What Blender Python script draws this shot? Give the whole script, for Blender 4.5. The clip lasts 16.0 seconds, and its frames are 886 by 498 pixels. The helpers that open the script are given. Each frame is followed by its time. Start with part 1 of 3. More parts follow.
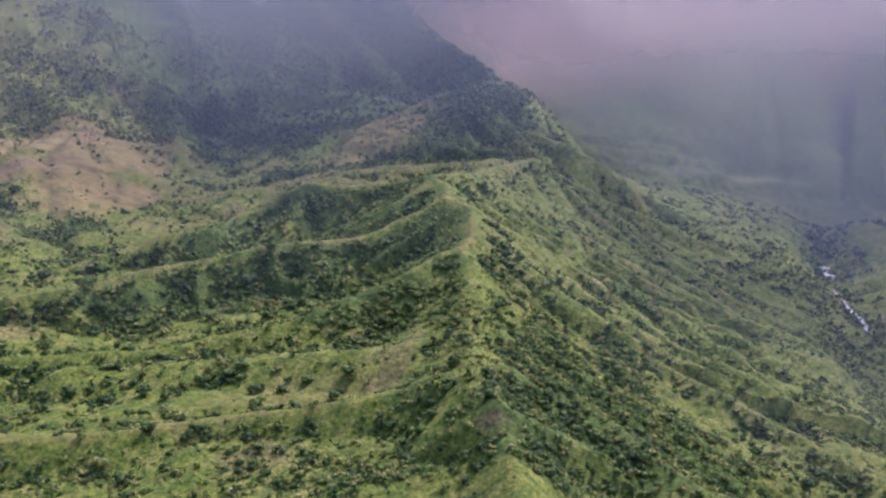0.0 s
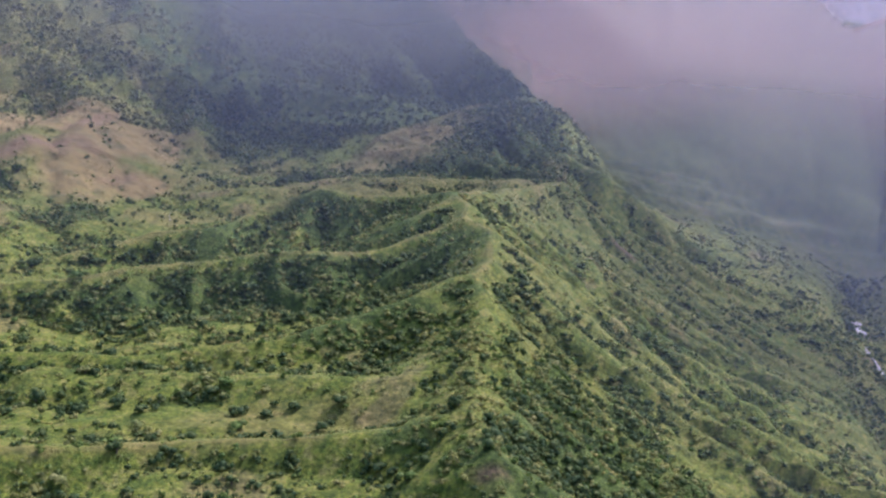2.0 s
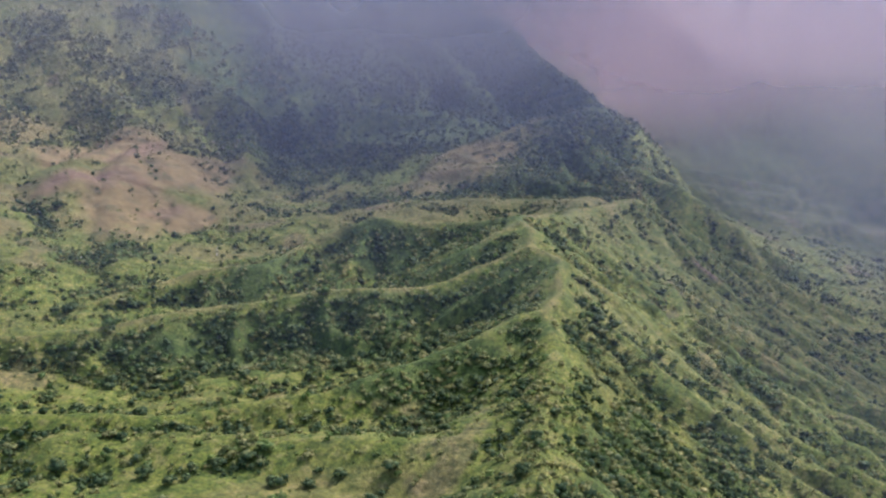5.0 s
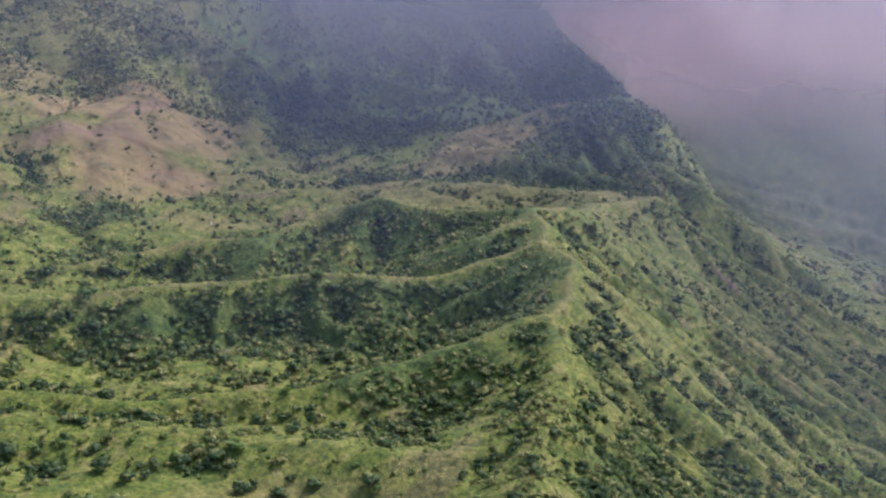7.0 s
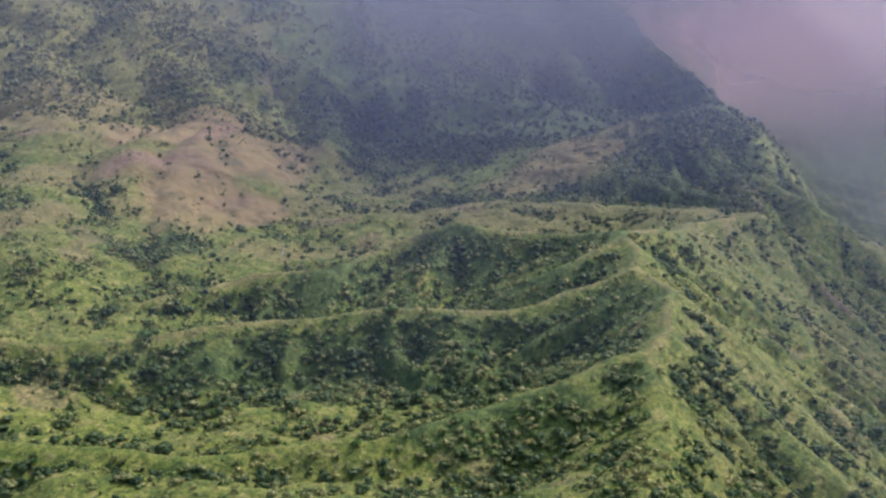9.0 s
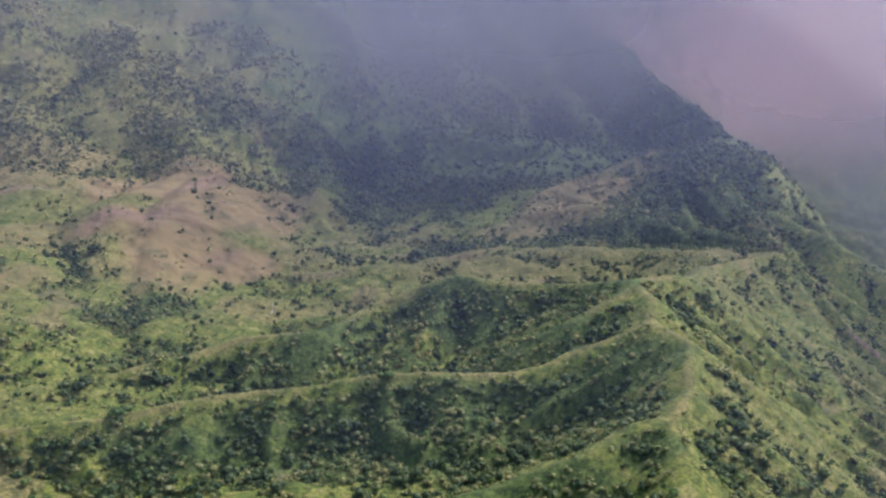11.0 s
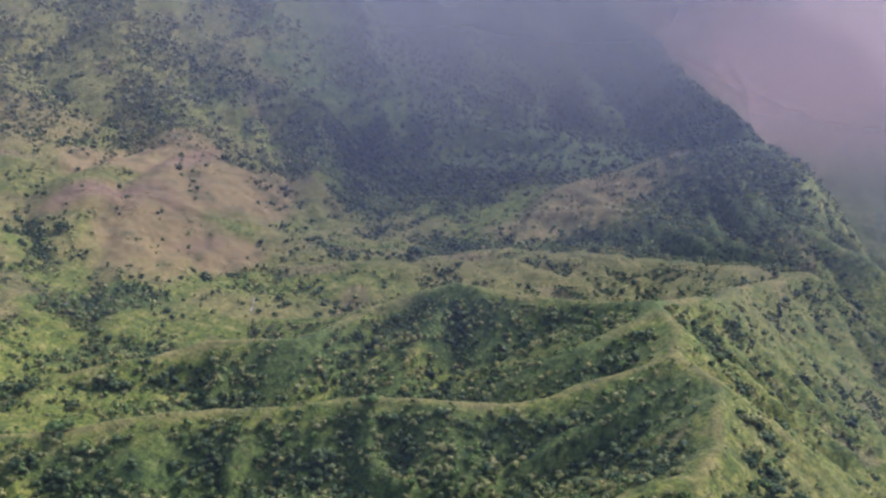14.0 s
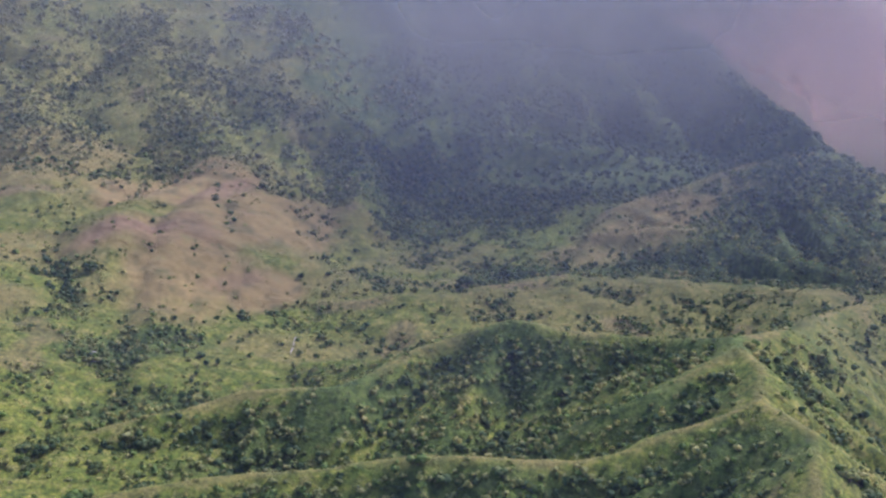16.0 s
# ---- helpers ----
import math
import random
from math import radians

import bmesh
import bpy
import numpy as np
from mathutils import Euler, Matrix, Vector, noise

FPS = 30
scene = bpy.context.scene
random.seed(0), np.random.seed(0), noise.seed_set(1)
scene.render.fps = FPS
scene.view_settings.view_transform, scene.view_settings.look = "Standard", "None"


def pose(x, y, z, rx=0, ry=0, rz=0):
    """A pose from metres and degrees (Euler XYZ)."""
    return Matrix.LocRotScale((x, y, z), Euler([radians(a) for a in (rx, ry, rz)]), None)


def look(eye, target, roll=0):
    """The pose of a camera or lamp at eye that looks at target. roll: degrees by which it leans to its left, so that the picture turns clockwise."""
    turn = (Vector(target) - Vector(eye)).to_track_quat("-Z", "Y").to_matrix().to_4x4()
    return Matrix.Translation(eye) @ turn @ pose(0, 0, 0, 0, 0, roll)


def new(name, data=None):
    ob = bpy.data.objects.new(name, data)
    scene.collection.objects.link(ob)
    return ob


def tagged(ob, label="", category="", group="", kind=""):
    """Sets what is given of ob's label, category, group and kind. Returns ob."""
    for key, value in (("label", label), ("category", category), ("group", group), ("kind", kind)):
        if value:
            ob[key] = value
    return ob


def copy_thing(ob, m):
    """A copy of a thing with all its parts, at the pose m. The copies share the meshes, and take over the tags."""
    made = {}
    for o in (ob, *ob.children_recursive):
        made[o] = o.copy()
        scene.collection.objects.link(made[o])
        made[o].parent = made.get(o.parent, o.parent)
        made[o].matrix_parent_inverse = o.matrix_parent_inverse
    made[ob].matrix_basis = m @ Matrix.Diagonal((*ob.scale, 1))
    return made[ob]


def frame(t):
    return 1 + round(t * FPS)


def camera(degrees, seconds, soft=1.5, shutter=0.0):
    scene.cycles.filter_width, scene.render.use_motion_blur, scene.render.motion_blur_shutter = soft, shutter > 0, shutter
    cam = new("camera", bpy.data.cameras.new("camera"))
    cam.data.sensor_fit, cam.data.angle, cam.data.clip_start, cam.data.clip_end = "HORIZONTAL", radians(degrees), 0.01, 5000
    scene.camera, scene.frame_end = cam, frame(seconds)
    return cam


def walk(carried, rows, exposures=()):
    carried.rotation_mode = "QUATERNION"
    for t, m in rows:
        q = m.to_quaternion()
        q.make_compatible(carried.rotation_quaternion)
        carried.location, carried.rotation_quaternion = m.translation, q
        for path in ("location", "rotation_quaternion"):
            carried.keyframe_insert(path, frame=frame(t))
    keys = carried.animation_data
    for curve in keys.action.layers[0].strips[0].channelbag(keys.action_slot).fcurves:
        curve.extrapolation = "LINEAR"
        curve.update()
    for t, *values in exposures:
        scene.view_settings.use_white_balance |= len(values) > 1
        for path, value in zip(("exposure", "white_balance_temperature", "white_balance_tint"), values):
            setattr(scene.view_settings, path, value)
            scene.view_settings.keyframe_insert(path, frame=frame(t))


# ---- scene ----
# The flight: seconds, place, yaw (to the left), pitch and lean in degrees.
cam = camera(45.64, 16.0, soft=2.5)
FLIGHT = [
    (0.0, 0.00, 0.00, 200.97, -0.000, -13.500, -3.000),
    (0.5, 1.14, 12.87, 200.55, -0.267, -13.360, -0.935),
    (1.0, 2.27, 25.68, 200.16, 0.100, -13.324, 0.498),
    (1.5, 3.38, 38.37, 199.79, 0.482, -13.185, 1.750),
    (2.0, 4.47, 50.91, 199.48, 1.144, -13.022, 1.835),
    (2.5, 5.49, 63.29, 199.21, 2.232, -13.227, 1.596),
    (3.0, 6.44, 75.51, 199.00, 3.360, -13.489, 1.012),
    (3.5, 7.28, 87.61, 198.83, 3.691, -12.886, 0.661),
    (4.0, 7.97, 99.65, 198.70, 4.166, -12.285, 0.079),
    (4.5, 8.48, 111.69, 198.59, 4.893, -12.359, -0.664),
    (4.7, 8.63, 116.51, 198.55, 5.066, -12.397, -0.917),
    (6.8, 8.03, 168.54, 197.95, 6.327, -13.678, 2.622),
    (7.0, 7.77, 173.64, 197.86, 5.768, -13.925, 3.349),
    (7.5, 6.99, 186.49, 197.61, 5.399, -14.738, 4.276),
    (8.0, 6.05, 199.43, 197.34, 6.893, -14.861, 4.160),
    (8.5, 4.98, 212.41, 197.04, 8.899, -14.170, 2.812),
    (9.0, 3.81, 225.35, 196.74, 10.594, -13.453, 0.999),
    (9.5, 2.56, 238.21, 196.44, 11.711, -12.715, -0.484),
    (10.0, 1.23, 250.93, 196.17, 11.460, -11.754, -1.089),
    (10.2, 0.68, 255.99, 196.07, 10.684, -11.329, -0.856),
    (12.3, -6.00, 307.69, 195.44, 12.133, -11.626, 0.251),
    (12.5, -6.76, 312.54, 195.42, 12.153, -11.659, 0.874),
    (13.0, -8.80, 324.69, 195.42, 11.613, -11.950, 2.116),
    (13.5, -11.04, 336.88, 195.45, 11.512, -12.391, 2.507),
    (14.0, -13.47, 349.17, 195.52, 11.114, -12.545, 2.477),
    (14.5, -16.08, 361.55, 195.62, 12.347, -12.521, 1.935),
    (15.0, -18.86, 374.03, 195.73, 13.810, -12.431, 1.485),
    (15.5, -21.74, 386.59, 195.86, 14.372, -12.197, 0.595),
    (16.0, -24.68, 399.19, 195.99, 13.925, -11.895, 0.405),
]
walk(cam, [(t, pose(x, y, z) @ pose(0, 0, 0, 0, 0, yaw) @ pose(0, 0, 0, 90 + pitch) @ pose(0, 0, 0, 0, 0, lean))
           for t, x, y, z, yaw, pitch, lean in FLIGHT],
     exposures=[(0.0, 1.26, 5250, 20), (16.0, 1.26, 5250, 20)])
# ROWS_END

# ---- light: sun ahead and to the right, behind thin cloud ----
SUN_UP, SUN_TURN = radians(48), radians(42)  # height, and turn from +y towards +x
world = bpy.data.worlds.new("sky")
scene.world = world
world.use_nodes = True
sky = world.node_tree.nodes.new("ShaderNodeTexSky")
sky.sky_type, sky.sun_disc = "NISHITA", False
sky.sun_elevation, sky.sun_rotation = SUN_UP, SUN_TURN
sky.air_density, sky.dust_density = 1.4, 4.0
backing = world.node_tree.nodes["Background"]
world.node_tree.links.new(sky.outputs["Color"], backing.inputs["Color"])
backing.inputs["Strength"].default_value = 0.15
sun = new("sun", bpy.data.lights.new("sun", "SUN"))
sun.data.energy, sun.data.angle, sun.data.color = 2.75, radians(5), (1.0, 0.93, 0.82)
to_sun = Vector((math.sin(SUN_TURN) * math.cos(SUN_UP), math.cos(SUN_TURN) * math.cos(SUN_UP), math.sin(SUN_UP)))
sun.matrix_world = look(to_sun * 900, (0, 0, 0))

# ---- materials ----
def material(name, rough=0.9):
    m = bpy.data.materials.new(name)
    m.use_nodes = True
    tree = m.node_tree
    shader = tree.nodes["Principled BSDF"]
    shader.inputs["Roughness"].default_value = rough
    shader.inputs["Specular IOR Level"].default_value = 0.2
    return m, tree, shader


def speckle(tree, scale, detail=4.0, rough=0.6):
    """Noise in world metres: scale is its size."""
    place = tree.nodes.new("ShaderNodeNewGeometry")
    tex = tree.nodes.new("ShaderNodeTexNoise")
    tex.inputs["Scale"].default_value = 1.0 / scale
    tex.inputs["Detail"].default_value = detail
    tex.inputs["Roughness"].default_value = rough
    tree.links.new(place.outputs["Position"], tex.inputs["Vector"])
    return tex.outputs["Fac"]


def ramp(tree, fac, *stops):
    node = tree.nodes.new("ShaderNodeValToRGB")
    bar = node.color_ramp
    while len(bar.elements) < len(stops):
        bar.elements.new(0.5)
    for e, (at, colour) in zip(bar.elements, stops):
        e.position, e.color = at, (*colour, 1)
    tree.links.new(fac, node.inputs["Fac"])
    return node.outputs["Color"]


def mixed(tree, fac, a, b, kind="MIX"):
    node = tree.nodes.new("ShaderNodeMix")
    node.data_type, node.blend_type = "RGBA", kind
    for socket, value in ((node.inputs[0], fac), (node.inputs[6], a), (node.inputs[7], b)):
        if isinstance(value, (int, float)):
            socket.default_value = value
        elif isinstance(value, tuple):
            socket.default_value = (*value, 1)
        else:
            tree.links.new(value, socket)
    return node.outputs[2]


def attribute(tree, name):
    node = tree.nodes.new("ShaderNodeAttribute")
    node.attribute_name = name
    return node.outputs["Fac"]


def ground_material():
    m, tree, shader = material("hill_grass", 0.95)
    fresh = ramp(tree, speckle(tree, 60, 5), (0.3, (0.046, 0.076, 0.007)), (0.46, (0.099, 0.113, 0.011)), (0.57, (0.128, 0.12, 0.019)), (0.72, (0.155, 0.124, 0.045)))
    tuft = ramp(tree, speckle(tree, 8, 6, 0.75), (0.35, (0.02, 0.038, 0.006)), (0.44, (0.056, 0.078, 0.009)), (0.53, (0.11, 0.115, 0.014)), (0.62, (0.178, 0.15, 0.045)))
    colour = mixed(tree, 0.75, fresh, tuft)
    straw = ramp(tree, speckle(tree, 18, 6, 0.65), (0.32, (0.08, 0.066, 0.028)), (0.44, (0.15, 0.102, 0.042)), (0.56, (0.2, 0.13, 0.052)), (0.7, (0.14, 0.12, 0.045)))
    colour = mixed(tree, attribute(tree, "dry"), colour, straw)
    soil = ramp(tree, speckle(tree, 4), (0.3, (0.11, 0.06, 0.04)), (0.7, (0.2, 0.115, 0.075)))
    colour = mixed(tree, attribute(tree, "bare"), colour, soil)
    wood = ramp(tree, speckle(tree, 9, 6, 0.75), (0.36, (0.018, 0.032, 0.006)), (0.5, (0.052, 0.072, 0.01)), (0.64, (0.1, 0.11, 0.026)))
    colour = mixed(tree, attribute(tree, "wooded"), colour, wood)
    grain = ramp(tree, speckle(tree, 2.4, 4, 0.7), (0.36, (0.4, 0.44, 0.42)), (0.51, (0.96, 0.96, 0.96)), (0.64, (1.45, 1.36, 1.25)))
    rough_part = tree.nodes.new("ShaderNodeMath")
    rough_part.operation, rough_part.inputs[0].default_value = "SUBTRACT", 1.0
    tree.links.new(attribute(tree, "dry"), rough_part.inputs[1])
    colour = mixed(tree, rough_part.outputs[0], colour, mixed(tree, 1.0, colour, grain, "MULTIPLY"))
    tree.links.new(colour, shader.inputs["Base Color"])
    bump = tree.nodes.new("ShaderNodeBump")
    bump.inputs["Distance"].default_value = 2.5
    bump.inputs["Strength"].default_value = 1.0
    tree.links.new(speckle(tree, 6, 7, 0.75), bump.inputs["Height"])
    tree.links.new(bump.outputs["Normal"], shader.inputs["Normal"])
    return m


def leaf_material(name, dark, mid, light):
    """Leaves: the light also comes through them."""
    m, tree, shader = material(name, 0.75)
    pick = tree.nodes.new("ShaderNodeNewGeometry")
    leaf = ramp(tree, pick.outputs["Random Per Island"], (0.0, dark), (0.6, mid), (1.0, light))
    patch = ramp(tree, speckle(tree, 26, 4), (0.3, (0.6, 0.68, 0.6)), (0.5, (1.0, 1.0, 0.95)), (0.7, (1.3, 1.15, 1.0)))
    fine = ramp(tree, speckle(tree, 1.6, 3, 0.7), (0.35, (0.45, 0.5, 0.5)), (0.5, (1.0, 1.0, 1.0)), (0.65, (1.55, 1.45, 1.3)))
    colour = mixed(tree, 1.0, mixed(tree, 1.0, leaf, patch, "MULTIPLY"), fine, "MULTIPLY")
    tree.links.new(colour, shader.inputs["Base Color"])
    glow = tree.nodes.new("ShaderNodeBsdfTranslucent")
    tree.links.new(colour, glow.inputs["Color"])
    both = tree.nodes.new("ShaderNodeMixShader")
    both.inputs["Fac"].default_value = 0.48
    tree.links.new(shader.outputs[0], both.inputs[1])
    tree.links.new(glow.outputs[0], both.inputs[2])
    tree.links.new(both.outputs[0], tree.nodes["Material Output"].inputs["Surface"])
    return m


GROUND = ground_material()
# dark and pale tones also carry shade and sunlit tops in the leaf colour
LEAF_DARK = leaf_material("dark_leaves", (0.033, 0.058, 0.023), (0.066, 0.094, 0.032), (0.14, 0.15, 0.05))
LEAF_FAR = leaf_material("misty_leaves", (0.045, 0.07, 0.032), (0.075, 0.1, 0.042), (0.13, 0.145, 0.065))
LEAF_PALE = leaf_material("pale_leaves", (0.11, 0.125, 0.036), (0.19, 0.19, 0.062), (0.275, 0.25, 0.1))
# greyer light leaves, making up in colour for scrub seen from its shaded side
LEAF_LIGHTENED = leaf_material("lightened_leaves", (0.11, 0.12, 0.05), (0.17, 0.17, 0.078), (0.25, 0.23, 0.12))
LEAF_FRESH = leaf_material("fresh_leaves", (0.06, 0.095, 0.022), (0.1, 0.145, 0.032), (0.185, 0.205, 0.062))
BARK, _tree, _shader = material("bark", 0.9)
_tree.links.new(ramp(_tree, speckle(_tree, 0.4), (0.3, (0.07, 0.05, 0.035)), (0.7, (0.16, 0.125, 0.09))), _shader.inputs["Base Color"])

# ---- the land ----
RIDGES = {}


def ridge(name, points, left, right, top, depth, period, reach):
    """A ridge line of the land: points (x, y, z), fall to the left and to the right of the line as it runs, width of the
    rounded top, depth and spacing of the ribs on its flanks, reach of the steep part."""
    RIDGES[name] = (points, left, right, top, depth, period, reach)


# the main ridge, from near to far, with its three knobs
ridge("main", [(40, 250, -40), (30, 400, -24), (27, 470, -15), (26, 486, -10), (24, 498, 1), (10, 545, 4), (12, 600, 5), (18, 660, 10), (20, 700, 13), (14, 748, 23), (24, 778, 25),
               (23, 828, 36), (4, 843, 42), (6, 875, 48), (-6, 907, 51), (26, 960, 42), (51, 1030, 34), (101, 1107, 29)], 0.5, 0.79, 3, 4, 40, 220)
# the skyline, from the deep valley up to the summit in the cloud
ridge("skyline", [(341, 1470, -114), (256, 1447, -60), (182, 1427, -10), (148, 1412, 24), (114, 1406, 54), (82, 1400, 90), (60, 1430, 108), (44, 1500, 121),
                  (6, 1556, 142), (-18, 1620, 166), (-42, 1670, 190), (-76, 1735, 205), (-120, 1800, 240), (-230, 1960, 310), (-330, 2150, 390), (-500, 2600, 560)], 0.95, 1.1, 3, 20, 60, 700)
ridge("shoulder", [(82, 1400, 90), (112, 1340, 66), (135, 1292, 46), (158, 1200, 22), (203, 1188, -12), (300, 1170, -70)], 0.85, 0.7, 4, 5, 40, 140)
ridge("hump", [(30, 1190, 30), (75, 1200, 36), (112, 1198, 45), (150, 1150, 31), (200, 1150, 0)], 0.6, 0.8, 5, 3, 40, 140)
# the long rib down to the stream
ridge("long_rib", [(101, 1107, 29), (140, 1098, 4), (190, 1100, -26), (237, 1098, -50), (298, 1100, -76), (400, 1085, -130)], 0.7, 0.75, 4, 6, 36, 140)
# spurs to the left of it
ridge("spur_peak", [(-6, 907, 51), (-30, 920, 45), (-60, 938, 39), (-90, 932, 40), (-119, 933, 44), (-147, 925, 35), (-166, 914, 29), (-182, 890, 23),
                    (-193, 872, 21), (-217, 866, 20), (-243, 860, 17), (-262, 848, 12), (-300, 822, 6)], 0.72, 0.5, 2.5, 12, 34, 140)
ridge("spur_back", [(-119, 935, 40), (-139, 940, 35), (-159, 945, 26), (-178, 948, 18), (-200, 947, 10), (-247, 945, 4)], 0.3, 0.45, 4, 3, 34, 140)
ridge("bright_bank", [(-4, 894, 49), (-19, 880, 44), (-30, 872, 39), (-42, 862, 34), (-62, 852, 26)], 0.75, 0.5, 2, 3, 30, 100)
ridge("spur_knob", [(4, 843, 42), (-11, 838, 36), (-25, 832, 31), (-41, 826, 26), (-52, 820, 22), (-71, 815, 19), (-96, 808, 20), (-118, 804, 20), (-134, 797, 21),
                    (-150, 792, 19), (-167, 788, 16), (-200, 775, 15), (-234, 752, 14), (-257, 740, 12), (-300, 715, 13), (-420, 690, 18)], 0.68, 0.5, 2.5, 12, 32, 140)
ridge("spur_low", [(14, 748, 23), (-3, 742, 21), (-22, 722, 16), (-58, 704, 4), (-111, 671, -5), (-187, 641, -7), (-300, 622, -4)], 0.6, 0.4, 3, 6, 34, 140)
ridge("spur_flat", [(16, 640, 7), (-26, 604, 0), (-60, 606, -5), (-148, 618, -9), (-232, 612, -8)], 0.3, 0.2, 6, 2, 40, 140)
ridge("spur_near", [(10, 545, 4), (-21, 535, -4), (-80, 535, -11), (-134, 530, -13), (-177, 511, -11), (-330, 500, -4)], 0.75, 0.25, 3, 3, 40, 140)
# the flank of the mountain behind the crest, with the pale rib
ridge("pale_rib", [(76, 1392, 92), (59, 1345, 92), (16, 1335, 82), (-25, 1315, 70), (-60, 1293, 60), (-92, 1270, 52), (-104, 1225, 36), (-112, 1165, 20)], 0.16, 0.5, 4, 6, 36, 140)
ridge("pale_shoulder", [(-108, 1215, 34), (-75, 1212, 43), (-40, 1216, 48), (-8, 1240, 49), (22, 1300, 64)], 0.02, 0.8, 5, 6, 26, 120)
ridge("terrace", [(101, 1107, 29), (52, 1090, 33), (10, 1125, 27), (-50, 1110, 24), (-116, 1130, 24), (-158, 1098, 21), (-187, 1062, 18), (-235, 1050, 14), (-300, 1030, 18)], 0.22, 0.04, 10, 5, 44, 140)
ridge("dagger", [(59, 1348, 95), (73, 1334, 78), (85, 1318, 60), (94, 1298, 40)], 0.7, 1.2, 2, 4, 24, 80)
# the spur with the dry slope, and the hillside above it
ridge("dry_spur", [(-700, 1600, 270), (-545, 1337, 156), (-455, 1262, 114), (-420, 1223, 92), (-352, 1100, 58), (-300, 1012, 14)], 0.2, 0.25, 14, 2, 60, 300)
ridge("dry_face", [(-406, 1196, 82), (-394, 1162, 76), (-384, 1050, 60), (-345, 960, 27), (-310, 890, 12)], 0.3, 0.35, 12, 2, 60, 200)
ridge("dry_left", [(-406, 1196, 80), (-436, 1090, 70), (-408, 1026, 64), (-395, 975, 44), (-390, 930, 24)], 0.4, 0.25, 10, 2, 50, 140)
ridge("left_spur", [(-700, 1300, 160), (-540, 1172, 98), (-496, 1034, 58), (-450, 945, 46), (-386, 839, 24), (-350, 790, 8)], 0.14, 0.2, 30, 5, 50, 200)
ridge("left_hill", [(-1500, 1500, 420), (-900, 1150, 175), (-700, 900, 110), (-560, 700, 60), (-600, 400, 50)], 0.35, 0.2, 25, 16, 120, 900)
ridge("bowl_edge", [(-700, 1600, 270), (-560, 1460, 190), (-480, 1410, 158), (-407, 1345, 126), (-345, 1336, 110), (-315, 1270, 76), (-291, 1179, 50), (-262, 1130, 24)], 0.8, 0.14, 5, 10, 40, 300)
# the headwall of the bowl
ridge("headwall", [(-230, 1960, 310), (-420, 1780, 300), (-640, 1690, 330), (-800, 1680, 400), (-1500, 1900, 640)], 0.42, 0.6, 20, 26, 110, 900)
# the far side of the valley on the right
ridge("far_ridge", [(-200, 3700, 300), (250, 2950, 260), (480, 2350, 245), (650, 2150, 240), (722, 2130, 176), (830, 2100, 225), (1300, 1850, 330), (1700, 1300, 380), (1900, 500, 400)], 0.5, 0.42, 14, 8, 170, 1500)
ridge("far_spur_1", [(620, 2160, 235), (590, 1900, 90), (560, 1650, -50)], 0.4, 0.45, 30, 3, 120, 900)
ridge("far_spur_2", [(1300, 1850, 330), (1050, 1600, 90), (860, 1420, -60)], 0.4, 0.45, 30, 3, 120, 900)
ridge("far_spur_3", [(300, 2850, 250), (330, 2400, 80), (350, 1950, -70)], 0.5, 0.45, 30, 3, 120, 900)
NEAR_SPURS = ("spur_peak", "bright_bank", "spur_knob", "spur_low", "spur_near")


def along(points, x, y):
    """Distance to a line of points, its height and the side there, for arrays of x and y."""
    best = np.full(x.shape, 1e9)
    high, side, run, before = (np.zeros(x.shape) for _ in range(4))
    done = 0.0
    for (ax, ay, az), (bx, by, bz) in zip(points, points[1:]):
        dx, dy = bx - ax, by - ay
        length = math.hypot(dx, dy)
        u = np.clip(((x - ax) * dx + (y - ay) * dy) / length**2, 0, 1)
        d = np.hypot(x - ax - u * dx, y - ay - u * dy)
        near = d < best
        best = np.where(near, d, best)
        high = np.where(near, az + u * (bz - az), high)
        side = np.where(near, (dx * (y - ay) - dy * (x - ax)) / (length * np.maximum(d, 0.01)), side)
        if not done:
            before = np.where(near, np.clip(-((x - ax) * dx + (y - ay) * dy) / (length * np.maximum(d, 0.01)), 0, 1), before)
        else:
            before = np.where(near, 0, before)
        run = np.where(near, done + u * length, run)
        done += length
    return best, high, np.clip(side, -1, 1), run, before


def lattice(x, y, seed):
    """Smooth value noise on a unit lattice, from -1 to 1."""
    i, j = np.floor(x), np.floor(y)
    u, v = x - i, y - j
    u, v = u * u * u * (u * (6 * u - 15) + 10), v * v * v * (v * (6 * v - 15) + 10)

    def corner(a, b):
        n = np.sin((i + a) * 127.1 + (j + b) * 311.7 + seed * 74.7) * 43758.5453
        return 2 * (n - np.floor(n)) - 1

    top = corner(0, 0) * (1 - u) + corner(1, 0) * u
    low = corner(0, 1) * (1 - u) + corner(1, 1) * u
    return top * (1 - v) + low * v


def fractal(x, y, size, octaves, seed, sharp=False):
    total, gain, weight = 0, 1.0, 0.0
    for n in range(octaves):
        a = 0.6 * n + 0.4
        p, q = (x * math.cos(a) + y * math.sin(a)) / size, (y * math.cos(a) - x * math.sin(a)) / size
        value = lattice(p * 2**n, q * 2**n, seed + n)
        total = total + gain * (1 - 2 * np.abs(value) if sharp else value)
        weight += gain
        gain *= 0.5
    return total / weight


